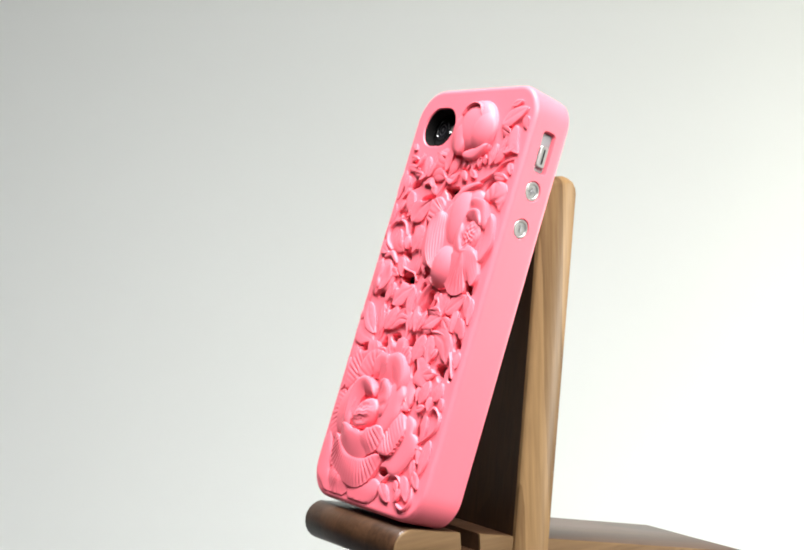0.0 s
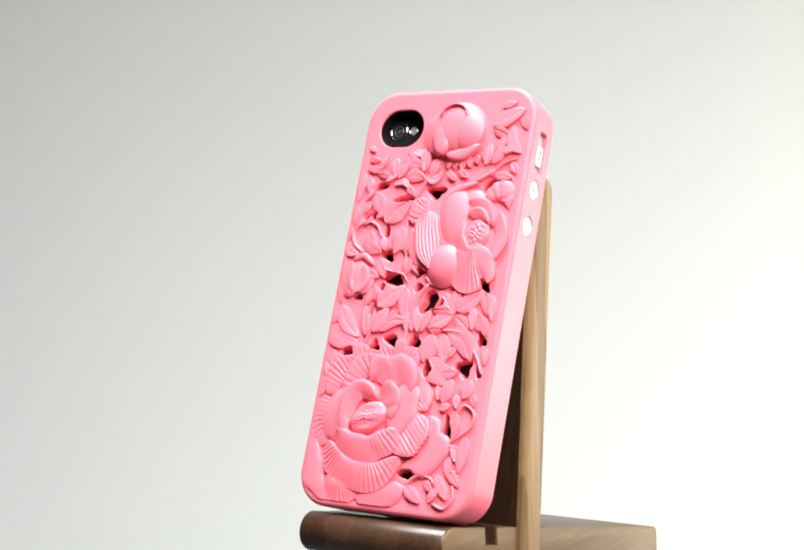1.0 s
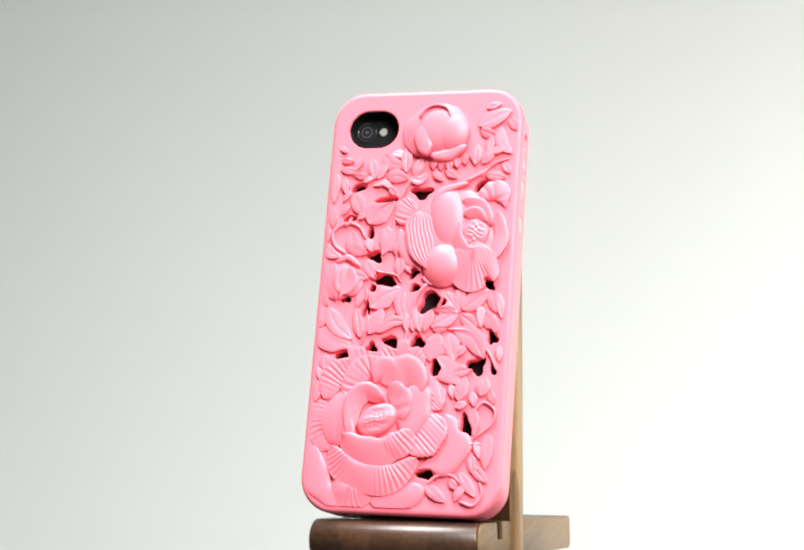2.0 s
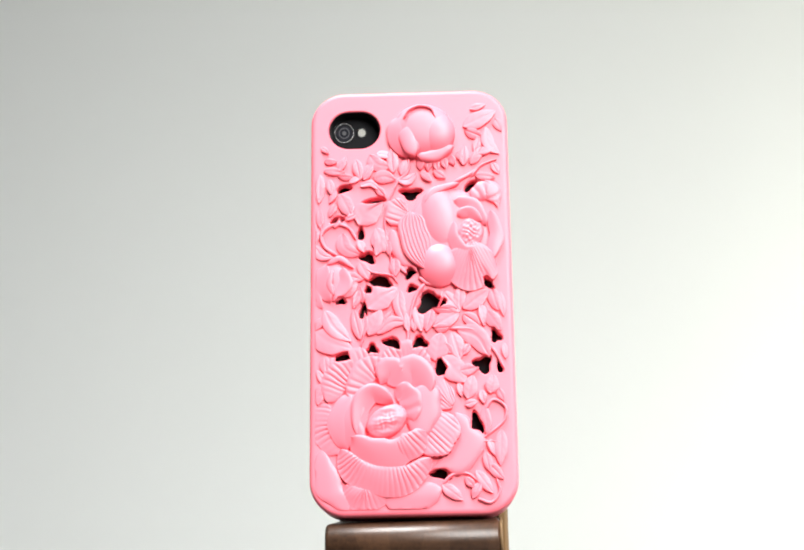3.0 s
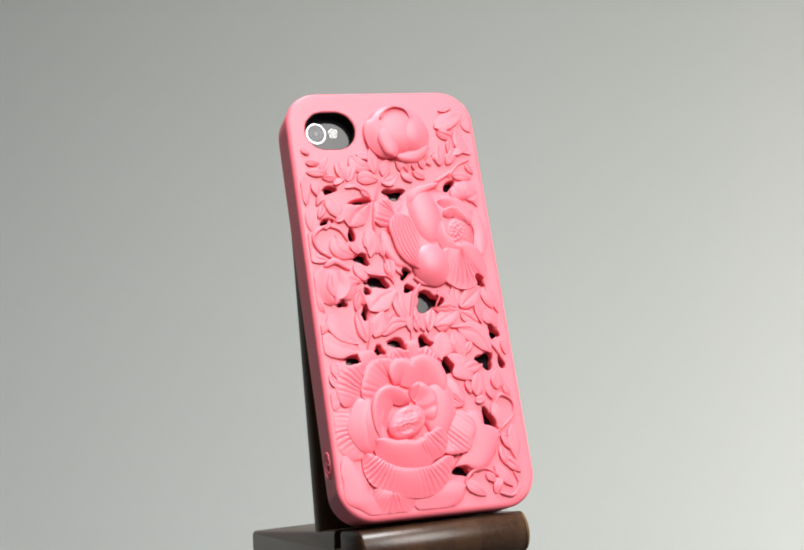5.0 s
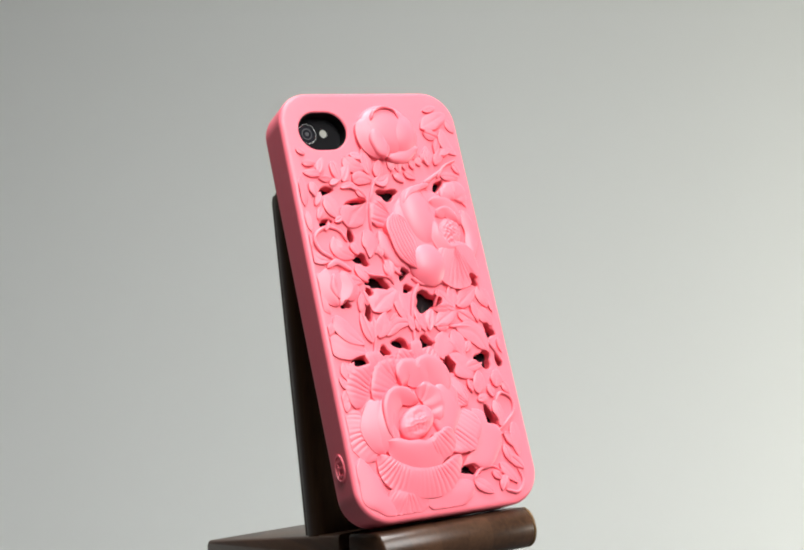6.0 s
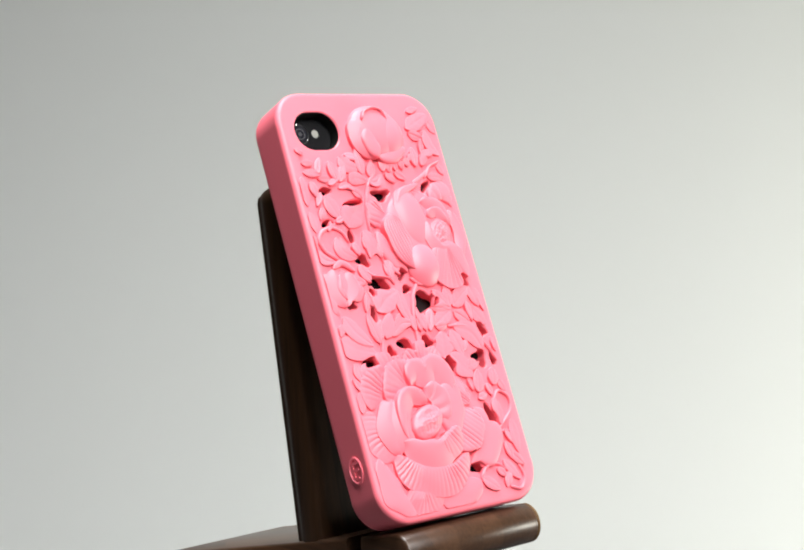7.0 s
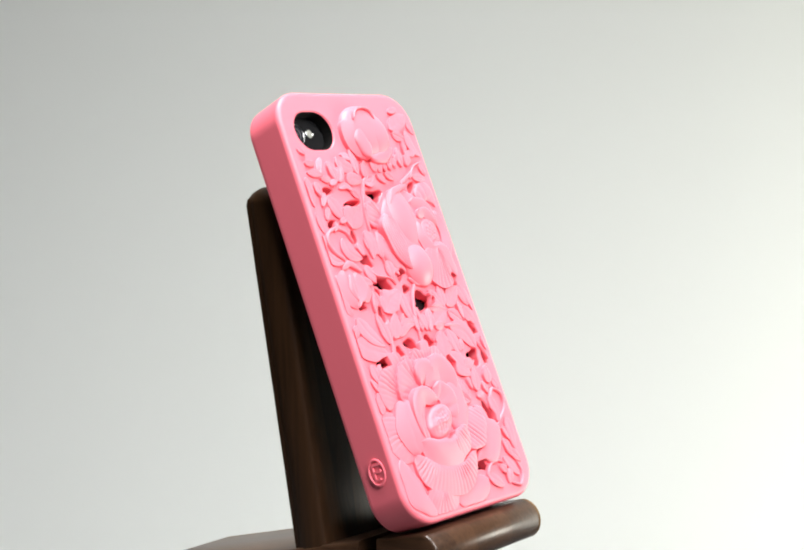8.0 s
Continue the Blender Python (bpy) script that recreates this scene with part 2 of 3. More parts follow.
for spec in (
        (4.5, 3.8, 8.6, 6.4, 20, 0.28), (23.1, 10.0, 5.2, 2.8, -30, 0.25), (-24.0, -14.2, 7.4, 2.8, 10, 0.1),
        (-14.7, -11.7, 3.6, 3.4, 0, 0.3), (-8.2, -9.7, 6.0, 3.4, -25, 0.2), (0.8, -9.8, 4.8, 4.0, 5, 0.28),
        (7.6, -18.1, 3.6, 6.2, 8, 0.2), (21.1, -17.3, 5.4, 5.6, -40, 0.28), (26.6, -18.3, 1.8, 4.2, 8, 0.1),
        (25.6, -8.0, 3.0, 4.6, 20, 0.3), (18.7, -37.1, 3.4, 7.4, 12, 0.2), (6.8, -53.0, 6.2, 3.2, -14, 0.25),
        (14.3, -51.0, 5.0, 2.0, 22, 0.1)):
    OPENINGS.append(blob(*spec))


REACH = []             # middle and half size of each opening
for outline in OPENINGS:
    us, vs = [p[0] for p in outline], [p[1] for p in outline]
    REACH.append(((max(us) + min(us)) / 2, (max(vs) + min(vs)) / 2, max(max(us) - min(us), max(vs) - min(vs)) / 2 + 0.1))


def filled(bm, loops, normal):
    """Fill a plane outline that has holes; the loops are rings of verts."""
    edges = []
    for ring in loops:
        for a, b in zip(ring, ring[1:] + ring[:1]):
            edges.append(bm.edges.get((a, b)) or bm.edges.new((a, b)))
    bmesh.ops.triangle_fill(bm, use_beauty=True, use_dissolve=False, edges=edges, normal=normal)


def bridge(bm, a, b):
    n = len(a)
    for i in range(n):
        bm.faces.new((a[i], a[(i + 1) % n], b[(i + 1) % n], b[i]))


SIDE_OPENINGS = [rounded_rect(51.0, 65.2, -9.8, -4.2, 1.6, 6), stadium(41.6, 48.6, -9.9, -3.5, 8), stadium(29.0, 36.0, -9.6, -3.2, 8)]


def make_shell():
    bm = bmesh.new()
    outline = rounded_rect(CU0, CU1, CV0, CV1, 11.5, 12)
    rings = []
    for n, d in ((N_BACK, 1.5), (N_BACK + 0.5, 0.8), (N_BACK + 1.4, 0.6), (N_BACK + 1.7, 0.585),
                 (N_FRONT - 1.8, 0.01), (N_FRONT - 1.5, 0), (N_FRONT - 0.8, 0.2), (N_FRONT - 0.3, 0.6), (N_FRONT - 0.06, 1.1), (N_FRONT, 1.7), (N_FRONT, 2.1)):
        rings.append([bm.verts.new(F(u, v, n)) for u, v in inset_pts(outline, d)])
    last = len(outline) - 1
    for k, (a, b) in enumerate(zip(rings, rings[1:])):
        for i in range(len(a)):
            if k == 3 and i == last:
                continue                       # the side wall with the openings for the switch and buttons
            bm.faces.new((a[i], a[(i + 1) % len(a)], b[(i + 1) % len(a)], b[i]))
    a, b = rings[3], rings[4]
    wall = [a[last], a[0], b[0], b[last]]
    def side_u(n):
        """Where the tapering side wall stands at depth n."""
        return CU1 - 0.01 - 0.575 * (N_FRONT - 1.8 - n) / (N_FRONT - 1.8 - N_BACK - 1.7)
    holes = [[bm.verts.new(F(side_u(n), v, n)) for v, n in loop] for loop in SIDE_OPENINGS]
    filled(bm, [wall] + holes, F(1, 0, 0) - F(0, 0, 0))
    for ring, loop in zip(holes, SIDE_OPENINGS):
        lip = [bm.verts.new(F(side_u(n) - 0.4, v, n)) for v, n in inset_pts(loop, 0.35)]
        deep = [bm.verts.new(F(CU1 - 2.4, v, n)) for v, n in inset_pts(loop, 0.45)]
        bridge(bm, ring, lip)
        bridge(bm, lip, deep)
    inner = [[bm.verts.new(F(u, v, n)) for u, v in inset_pts(outline, 2.6)] for n in (N_BACK, N_IN)]
    bridge(bm, rings[0], inner[0])
    bridge(bm, inner[0], inner[1])
    # pierced front, with softened rims
    tops, floors = [], []
    for loop in OPENINGS:
        tops.append([bm.verts.new(F(u, v, N_FRONT)) for u, v in inset_pts(loop, -0.35)])
        rim = [bm.verts.new(F(u, v, N_FRONT - 0.35)) for u, v in loop]
        floors.append([bm.verts.new(F(u, v, N_IN)) for u, v in loop])
        bridge(bm, tops[-1], rim)
        bridge(bm, rim, floors[-1])
    out = F(0, 0, 1) - F(0, 0, 0)
    filled(bm, [rings[-1]] + tops, out)
    filled(bm, [inner[1]] + floors, out)
    return bm


def smooth01(x):
    x = max(0.0, min(1.0, x))
    return x * x * (3 - 2 * x)


def inside(p, loop):
    hit, n = False, len(loop)
    for i in range(n):
        (x0, y0), (x1, y1) = loop[i - 1], loop[i]
        if (y0 > p[1]) != (y1 > p[1]) and p[0] < x0 + (p[1] - y0) * (x1 - x0) / (y1 - y0):
            hit = not hit
    return hit


def spline(points, count):
    """A smooth line through points of any dimension, in equal steps from knot to knot."""
    P = [Vector(p) for p in points]
    P = [P[0] * 2 - P[1]] + P + [P[-1] * 2 - P[-2]]
    line = []
    for i in range(count + 1):
        x = min(i / count * (len(P) - 3), len(P) - 3 - 1e-6)
        k, t = int(x) + 1, x - int(x)
        p0, p1, p2, p3 = P[k - 1], P[k], P[k + 1], P[k + 2]
        line.append(0.5 * (2 * p1 + (p2 - p0) * t + (2 * p0 - 5 * p1 + 4 * p2 - p3) * t * t + (3 * p1 - p0 - 3 * p2 + p3) * t ** 3))
    return line


def in_opening(p):
    return any(abs(p[0] - c[0]) < c[2] and abs(p[1] - c[1]) < c[2] and inside(p, loop) for loop, c in zip(OPENINGS, REACH))


def blade(points, widths, base, high, pointed=False, side=0, ribs=0, lines=0, wave=0.0):
    """A carved leaf or petal along a curved spine. side: the flank (1 left, -1 right of the spine) that stands
    high while the other falls away; ribs run across the spine, lines along it."""
    bm = bmesh.new()
    ns = max(20, 6 * ribs)
    nr = max(12, 6 * lines)
    line = spline(points, ns)
    if len(widths) > 1:
        broad = [w[0] for w in spline([(w, 0) for w in widths], ns)]
    else:
        broad = list(widths) * (ns + 1)
    phase, lift, crease = rng.uniform(0, 6), rng.uniform(-0.35, 0.35), rng.uniform(0.1, 0.3)
    half, normals = [], []
    for i, p in enumerate(line):
        s = i / ns
        if pointed:
            cap = math.sin(math.pi * min(1, s ** 0.85 * 0.98 + 0.012)) ** 0.7
        else:
            cap = max(0.0, 1 - abs(2 * s - 1) ** 4) ** 0.5
        d = (line[min(ns, i + 1)] - line[max(0, i - 1)]).normalized()
        normals.append(Vector((-d.y, d.x)))
        pair = []
        for sign in (1, -1):
            w = 0.5 * broad[i] * max(0.06, cap) * (1 + wave * math.sin(13 * s + sign + phase) + 0.03 * math.sin(14 * s + phase))
            if ribs and sign == side:
                w *= 1 + 0.035 * math.cos(2 * math.pi * ribs * s)
            cut = 1.0
            while cut > 0.25 and in_opening(p + normals[-1] * sign * w * cut):
                cut -= 0.08
            pair.append(w * cut)
        half.append(pair)
    for _ in range(2):
        half = [[min(half[i][k], (half[max(0, i - 1)][k] + half[i][k] + half[min(ns, i + 1)][k]) / 3 + 0.05) for k in (0, 1)] for i in range(ns + 1)]
    grid = []
    for i, p in enumerate(line):
        s = i / ns
        ends = smooth01(s * 7) * smooth01((1 - s) * 7)
        row = []
        for j in range(nr + 1):
            r = 2 * j / nr - 1
            q = p + normals[i] * (r * (half[i][0] if r > 0 else half[i][1]))
            edge = max(0.0, 1 - abs(r) ** 4) ** 0.5
            if pointed:
                h = high * (0.86 + 0.14 * edge) * (0.82 + 0.18 * math.sin(math.pi * s)) * (1 + lift * r)
                h -= crease * math.exp(-(r / 0.11) ** 2) * ends
                h -= 0.07 * (0.5 + 0.5 * math.cos(9 * math.pi * (s - 0.22 * abs(r)))) ** 2 * ends * smooth01(abs(r) * 4) * smooth01((1 - abs(r)) * 3)
            elif side:
                x = r * side
                h = high * (0.36 + 0.64 * math.sin(0.25 * math.pi * (x + 1)) ** 1.1) * (1 - 0.16 * max(0.0, (x - 0.72) / 0.28) ** 2)
                h *= 0.55 + 0.45 * max(0.0, 1 - abs(2 * s - 1) ** 3) ** 0.5
            else:
                h = high * (0.45 + 0.55 * max(0.0, 1 - abs(r) ** 2.6) ** 0.6) * (0.55 + 0.45 * max(0.0, 1 - abs(2 * s - 1) ** 3) ** 0.5)
            if ribs:
                h -= 0.42 * (0.5 + 0.5 * math.cos(2 * math.pi * ribs * s + 0.5 * math.sin(3 * r + phase))) ** 3.5 * ends * (0.55 + 0.45 * math.sin(11 * s + phase)) * smooth01((1 - abs(r)) * 4 + 0.15)
            if lines:
                h -= 0.42 * (0.5 + 0.5 * math.cos(math.pi * lines * r)) ** 2.5 * ends * smooth01((1 - abs(r)) * 4)
            h += 0.05 * math.sin(7 * s + phase) * math.sin(2.9 * r + 2 * phase)
            u = max(CU0 + 1.9, min(CU1 - 1.9, q.x))
            v = max(CV0 + 2.1, q.y)
            rim = min(u - CU0, CU1 - u, v - CV0)
            rise = RISE * (0.55 + 0.45 * smooth01((rim - 1.5) / 6))
            row.append(bm.verts.new(F(u, v, N_FRONT + rise * (base + max(0.02, h)))))
        grid.append(row)
    for x, y in zip(grid, grid[1:]):
        for j in range(nr):
            bm.faces.new((x[j], x[j + 1], y[j + 1], y[j]))
    ring = [row[0] for row in grid] + grid[-1][1:] + [row[-1] for row in grid[-2::-1]] + grid[0][-2:0:-1]
    out = Vector((0, -math.cos(LEAN), math.sin(LEAN)))
    foot = F(0, 0, N_FRONT - 0.6)
    low = [bm.verts.new(v.co - out * (v.co - foot).dot(out)) for v in ring]
    bridge(bm, ring, low)
    return bm


def stem_mesh(points, thick, level):
    """A half-round stem along a smooth line on the panel; level is the height of its crest."""
    n = 8 * (len(points) - 1)
    line = spline(points, n)
    bm = bmesh.new()
    rings = []
    for i, p in enumerate(line):
        d = (line[min(n, i + 1)] - line[max(0, i - 1)]).normalized()
        side = Vector((-d.y, d.x))
        k = (1 - 0.35 * i / n) * (0.45 if i in (0, n) else 0.8 if i in (1, n - 1) else 1)
        w = 0.5 * thick * k
        ring = []
        for a in (0, 30, 60, 90, 120, 150, 180):
            q = p + side * w * math.cos(radians(a))
            ring.append(F(q.x, q.y, N_FRONT + level - 0.9 + 0.9 * k * math.sin(radians(a))))
        q0, q1 = p - side * w, p + side * w
        ring += [F(q0.x, q0.y, N_FRONT - 0.7), F(q1.x, q1.y, N_FRONT - 0.7)]
        rings.append(ring)
    loft(bm, rings)
    return bm


def dome(u, v, ru, rv, base, high, turn=0, ridges=0, bumps=0.0, stripes=0.0, soft=False, rings=20, seg=64):
    """A raised oval heart with slanting ridges or small bumps."""
    bm = bmesh.new()
    c, s = math.cos(radians(turn)), math.sin(radians(turn))
    rows = []
    for i in range(rings + 1):
        k = i / rings
        row = []
        for j in range(seg):
            a = 2 * math.pi * j / seg
            x, y = ru * k * math.cos(a), rv * k * math.sin(a)
            h = high * max(0, 1 - k ** 2.4) ** (0.95 if soft else 0.5)
            if ridges:
                h += 0.3 * math.cos(ridges * (x * 0.35 + y + 0.25 * math.sin(x))) * (1 - k ** 3)
            if stripes:
                h -= 0.55 * (0.5 + 0.5 * math.cos(stripes * (x + 0.02 * y * y))) ** 2 * smooth01(0.5 - 1.6 * x / ru) * smooth01((1 - k) * 5) * smooth01((0.75 * rv - y) / (0.4 * rv))
            if bumps:
                h += bumps * math.sin(2.7 * x + 0.8 * y + 1.2 * math.sin(1.3 * y)) * math.sin(3.1 * y - 0.7 * x + 1.1 * math.sin(1.7 * x)) * (1 - k ** 3)
            row.append(bm.verts.new(F(u + x * c - y * s, v + x * s + y * c, N_FRONT + RISE * (base + h))))
        rows.append(row)
    for x, y in zip(rows, rows[1:]):
        bridge(bm, x, y)
    low = []
    for j in range(seg):
        a = 2 * math.pi * j / seg
        x, y = ru * math.cos(a), rv * math.sin(a)
        low.append(bm.verts.new(F(u + x * c - y * s, v + x * s + y * c, N_FRONT - 0.6)))
    bridge(bm, rows[-1], low)
    bmesh.ops.remove_doubles(bm, verts=rows[0], dist=1e-6)
    return bm


def petal(flower, points, widths, base, high, side=0, ribs=0, lines=0, wave=0.05):
    part("petal", blade(points, widths, base, high, False, side, ribs, lines, wave), PINK, flower, smooth=50)


def sepal(flower, points, wide):
    part("sepal", blade(points, (wide,), 0.2, 1.2, True), PINK, flower, smooth=50)


def leaf(root, points, wide, high=1.4):
    part("leaf", blade(points, (1.14 * wide,), 0.0, high * rng.uniform(0.9, 1.1), True), PINK, root, smooth=50)


def stem(root, points, thick, level=1.2):
    part("stem", stem_mesh(points, thick, level), PINK, root, smooth=50)


def make_case():
    root = new("phone_case")
    part("shell", make_shell(), PINK, root, smooth=40)

    # the large rose
    rose = part("rose", dome(-10.0, -36.2, 7.0, 4.8, 3.1, 2.0, 32, bumps=0.2, ridges=1.3), PINK, root, "large carved rose with ribbed petals", smooth=60)
    part("rose_base", dome(-10.5, -36.1, 17.7, 19.1, 0.0, 1.5, 0, soft=True), PINK, rose, smooth=60)
    petal(rose, ((-28.9, -29.3), (-26.2, -21.9), (-20.5, -16.6), (-12.2, -14.0)), (6.8, 8.9, 9.2, 6.8), 0.1, 1.7, side=1, ribs=15)
    petal(rose, ((-11.4, -17.1), (-3.5, -13.7), (3.9, -17.9)), (6.8, 8.9, 6.8), 0.1, 1.8, side=1, ribs=12)
    petal(rose, ((-21.2, -29.0), (-19.0, -22.4), (-14.8, -18.1), (-9.3, -18.0)), (5.8, 7.8, 7.8, 5.8), 0.6, 2.1, side=1, ribs=10)
    petal(rose, ((4.6, -31.4), (8.0, -27.6), (11.5, -26.1)), (7.8, 9.9, 6.8), 0.1, 1.5, side=-1, ribs=9)
    petal(rose, ((11.8, -33.5), (16.4, -41.0), (12.4, -49.1), (4.4, -51.4)), (6.1, 9.9, 9.2, 5.1), 0.0, 1.7)
    petal(rose, ((0.4, -46.1), (5.9, -40.6), (11.2, -34.4)), (9.5, 13.3, 9.5), 0.7, 2.5, side=-1, ribs=11)
    petal(rose, ((-30.0, -29.5), (-30.6, -37.8), (-26.1, -46.3)), (6.1, 7.8, 6.8), 0.0, 1.3, side=1, ribs=11)
    petal(rose, ((-21.7, -26.5), (-25.7, -35.5), (-22.8, -45.0)), (4.8, 6.8, 6.1), 0.6, 2.4, side=1)
    petal(rose, ((-17.8, -26.6), (-21.5, -36.0), (-19.0, -45.1)), (5.1, 7.5, 6.8), 1.3, 3.0, side=1)
    petal(rose, ((-11.9, -23.8), (-9.2, -19.2), (-5.0, -21.1), (-1.8, -18.9), (2.2, -22.5), (3.4, -28.0)), (7.5, 8.9, 8.5, 8.5, 8.9, 6.8), 1.0, 3.0, side=1, wave=0.08)
    petal(rose, ((4.2, -23.2), (2.0, -32.1), (0.1, -42.1)), (7.8, 10.6, 8.5), 0.9, 2.4)
    petal(rose, ((-7.1, -25.2), (-2.8, -28.4), (-1.8, -36.5)), (5.8, 7.2, 6.1), 1.6, 2.8, side=1, ribs=4)
    petal(rose, ((-19.1, -41.2), (-18.3, -32.0), (-14.6, -26.9), (-7.9, -29.9)), (4.8, 6.1, 6.5, 5.1), 1.8, 3.3, side=1)
    petal(rose, ((-25.1, -44.9), (-20.7, -51.4), (-12.6, -55.1), (-3.7, -54.4), (4.1, -48.3)), (6.1, 8.9, 9.5, 9.2, 6.5), 0.5, 3.0, side=1, ribs=24)
    petal(rose, ((-24.0, -56.8), (-17.8, -61.1), (-9.1, -58.1)), (6.5, 8.2, 6.5), 0.0, 1.9, side=1, ribs=13)
    petal(rose, ((-21.7, -41.1), (-15.5, -45.7), (-7.6, -46.7), (2.1, -40.1)), (6.1, 9.2, 9.5, 7.5), 1.5, 3.6, side=1)
    petal(rose, ((-8.7, -46.6), (-3.0, -44.6), (2.3, -39.8)), (7.5, 8.5, 6.5), 1.6, 3.6, side=1, ribs=9)
    petal(rose, ((-31.1, -44.6), (-29.8, -53.2), (-26.7, -59.2), (-22.3, -64.3)), (5.8, 8.5, 7.5, 4.4), 0.0, 1.1, wave=0.16)
    petal(rose, ((-11.0, -61.8), (-2.5, -61.4), (7.1, -57.4)), (7.5, 9.2, 6.8), 0.0, 1.2)

    # the rose in the middle
    rose = part("rose", dome(10.8, 26.8, 14.0, 16.7, 0.0, 2.2, 0), PINK, root, "medium carved rose seen half from the side", smooth=60)
    petal(rose, ((-7.8, 30.4), (-5.6, 36.1), (-3.3, 38.5)), (6.8, 7.5, 5.1), 0.1, 1.9, side=1, ribs=7)
    petal(rose, ((-7.9, 29.0), (-5.2, 21.0), (0.4, 14.0)), (4.1, 5.5, 4.4), 0.1, 1.7)
    petal(rose, ((18.4, 39.7), (24.4, 42.4), (27.7, 37.5)), (5.1, 6.8, 4.4), 0.1, 1.6, ribs=5)
    petal(rose, ((12.9, 38.1), (18.6, 36.0), (23.5, 29.3)), (4.1, 6.1, 4.4), 1.0, 2.0, side=1)
    petal(rose, ((24.9, 34.8), (26.8, 26.2), (24.4, 17.3)), (3.4, 4.8, 4.1), 0.6, 2.1, side=1)
    petal(rose, ((-1.4, 34.8), (-0.1, 25.7), (4.0, 14.2)), (7.8, 10.2, 7.5), 1.0, 2.7, side=-1, lines=8)
    part("petal", dome(8.4, 32.3, 6.5, 11.6, 1.0, 2.4, 8, soft=True), PINK, rose, smooth=60)
    petal(rose, ((10.5, 18.2), (18.2, 15.4), (25.8, 18.6)), (13.6, 16.0, 12.9), 0.9, 2.9, side=1, ribs=17)
    part("petal", dome(7.9, 16.4, 7.2, 7.8, 1.0, 3.4, 0, soft=True), PINK, rose, smooth=60)
    part("flower_heart", dome(18.3, 26.9, 4.3, 5.5, 1.6, 1.6, -10, bumps=0.3), PINK, rose, smooth=60)
    petal(rose, ((12.7, 30.9), (12.5, 25.1), (15.9, 20.3), (21.8, 21.2)), (3.4, 4.1, 4.4, 3.4), 1.8, 2.2, side=1)
    petal(rose, ((14.0, 32.7), (17.9, 34.0), (22.1, 30.2)), (3.1, 3.7, 3.1), 1.8, 2.0, side=1)
    petal(rose, ((3.1, 37.5), (7.0, 42.1), (15.0, 44.8)), (2.0, 2.7, 2.0), 0.4, 1.9)

    # the bud at the top
    bud = part("rose_bud", dome(2.8, 64.3, 10.7, 9.7, 0.0, 4.6, 0), PINK, root, "carved rose bud with a jagged calyx", smooth=60)
    petal(bud, ((-4.7, 69.2), (-6.0, 62.5), (-2.1, 54.2)), (4.1, 6.1, 4.8), 0.9, 2.9, side=1)
    petal(bud, ((-0.9, 65.8), (-1.7, 60.2), (0.2, 54.2)), (5.1, 6.8, 4.8), 2.2, 2.3)
    part("petal", dome(7.6, 62.9, 6.3, 7.5, 2.1, 2.6, 0, soft=True), PINK, bud, smooth=60)
    petal(bud, ((0.7, 54.6), (6.7, 54.5), (13.4, 58.0)), (3.4, 4.4, 3.1), 0.8, 2.4)
    stem(bud, ((-3.2, 67.7), (-1.5, 70.6), (2.1, 72.1), (5.9, 71.0), (7.4, 67.8)), 1.0, 4.0)
    sepal(bud, ((2.3, 54.3), (1.9, 49.8)), 2.6)
    sepal(bud, ((4.7, 53.8), (4.6, 49.4)), 2.6)
    sepal(bud, ((7.3, 53.7), (7.6, 49.6)), 2.6)
    sepal(bud, ((9.8, 54.0), (10.5, 50.3)), 2.6)
    sepal(bud, ((12.2, 54.7), (13.2, 51.3)), 2.6)
    sepal(bud, ((14.4, 55.8), (16.2, 53.1)), 2.6)

    # the small bud at the side
    bud = part("rose_bud", dome(-27.5, 11.2, 5.1, 6.5, 0.0, 1.2, 0), PINK, root, "small half-open carved bud", smooth=60)
    petal(bud, ((-32.5, 16.3), (-33.7, 8.9), (-31.0, 2.1)), (2.4, 3.4, 2.4), 0.0, 1.1, side=1)
    petal(bud, ((-29.6, 17.3), (-31.1, 10.9), (-28.1, 4.3)), (3.4, 5.1, 3.7), 0.4, 1.5, side=1)
    petal(bud, ((-24.3, 16.0), (-23.7, 10.4), (-27.2, 4.6)), (3.4, 5.1, 3.7), 0.4, 1.5, side=1)
    petal(bud, ((-27.5, 15.3), (-28.5, 10.5), (-27.1, 6.6)), (1.7, 2.4, 1.7), 1.0, 1.3)
    petal(bud, ((-29.3, 17.4), (-25.1, 19.1), (-20.6, 15.9)), (1.7, 2.2, 1.7), 0.3, 1.2)

    # leaves, sprays and stems from the top down
    leaf(root, ((16.8, 65.2), (22.0, 67.7), (27.7, 70.6)), 5.1)
    leaf(root, ((17.3, 63.7), (23.1, 61.2)), 3.1)
    leaf(root, ((24.5, 64.6), (25.0, 58.9), (28.6, 55.1)), 3.7)
    leaf(root, ((27.4, 67.9), (29.8, 63.3)), 2.7)
    leaf(root, ((16.5, 51.3), (17.0, 58.4)), 2.9)
    leaf(root, ((19.0, 51.6), (23.1, 57.5)), 2.9)
    leaf(root, ((20.3, 47.5), (27.0, 46.5)), 2.6)
    leaf(root, ((2.2, 49.1), (5.7, 45.7)), 2.2)
    leaf(root, ((6.4, 49.4), (10.4, 46.7)), 2.2)
    leaf(root, ((-15.1, 55.6), (-12.5, 52.2), (-7.8, 51.1)), 4.4)
    leaf(root, ((-13.5, 46.7), (-10.5, 47.7), (-6.4, 46.5)), 4.1)
    leaf(root, ((-7.2, 49.1), (-7.5, 58.3)), 3.4)
    leaf(root, ((-4.5, 48.2), (-2.7, 53.7)), 2.4)
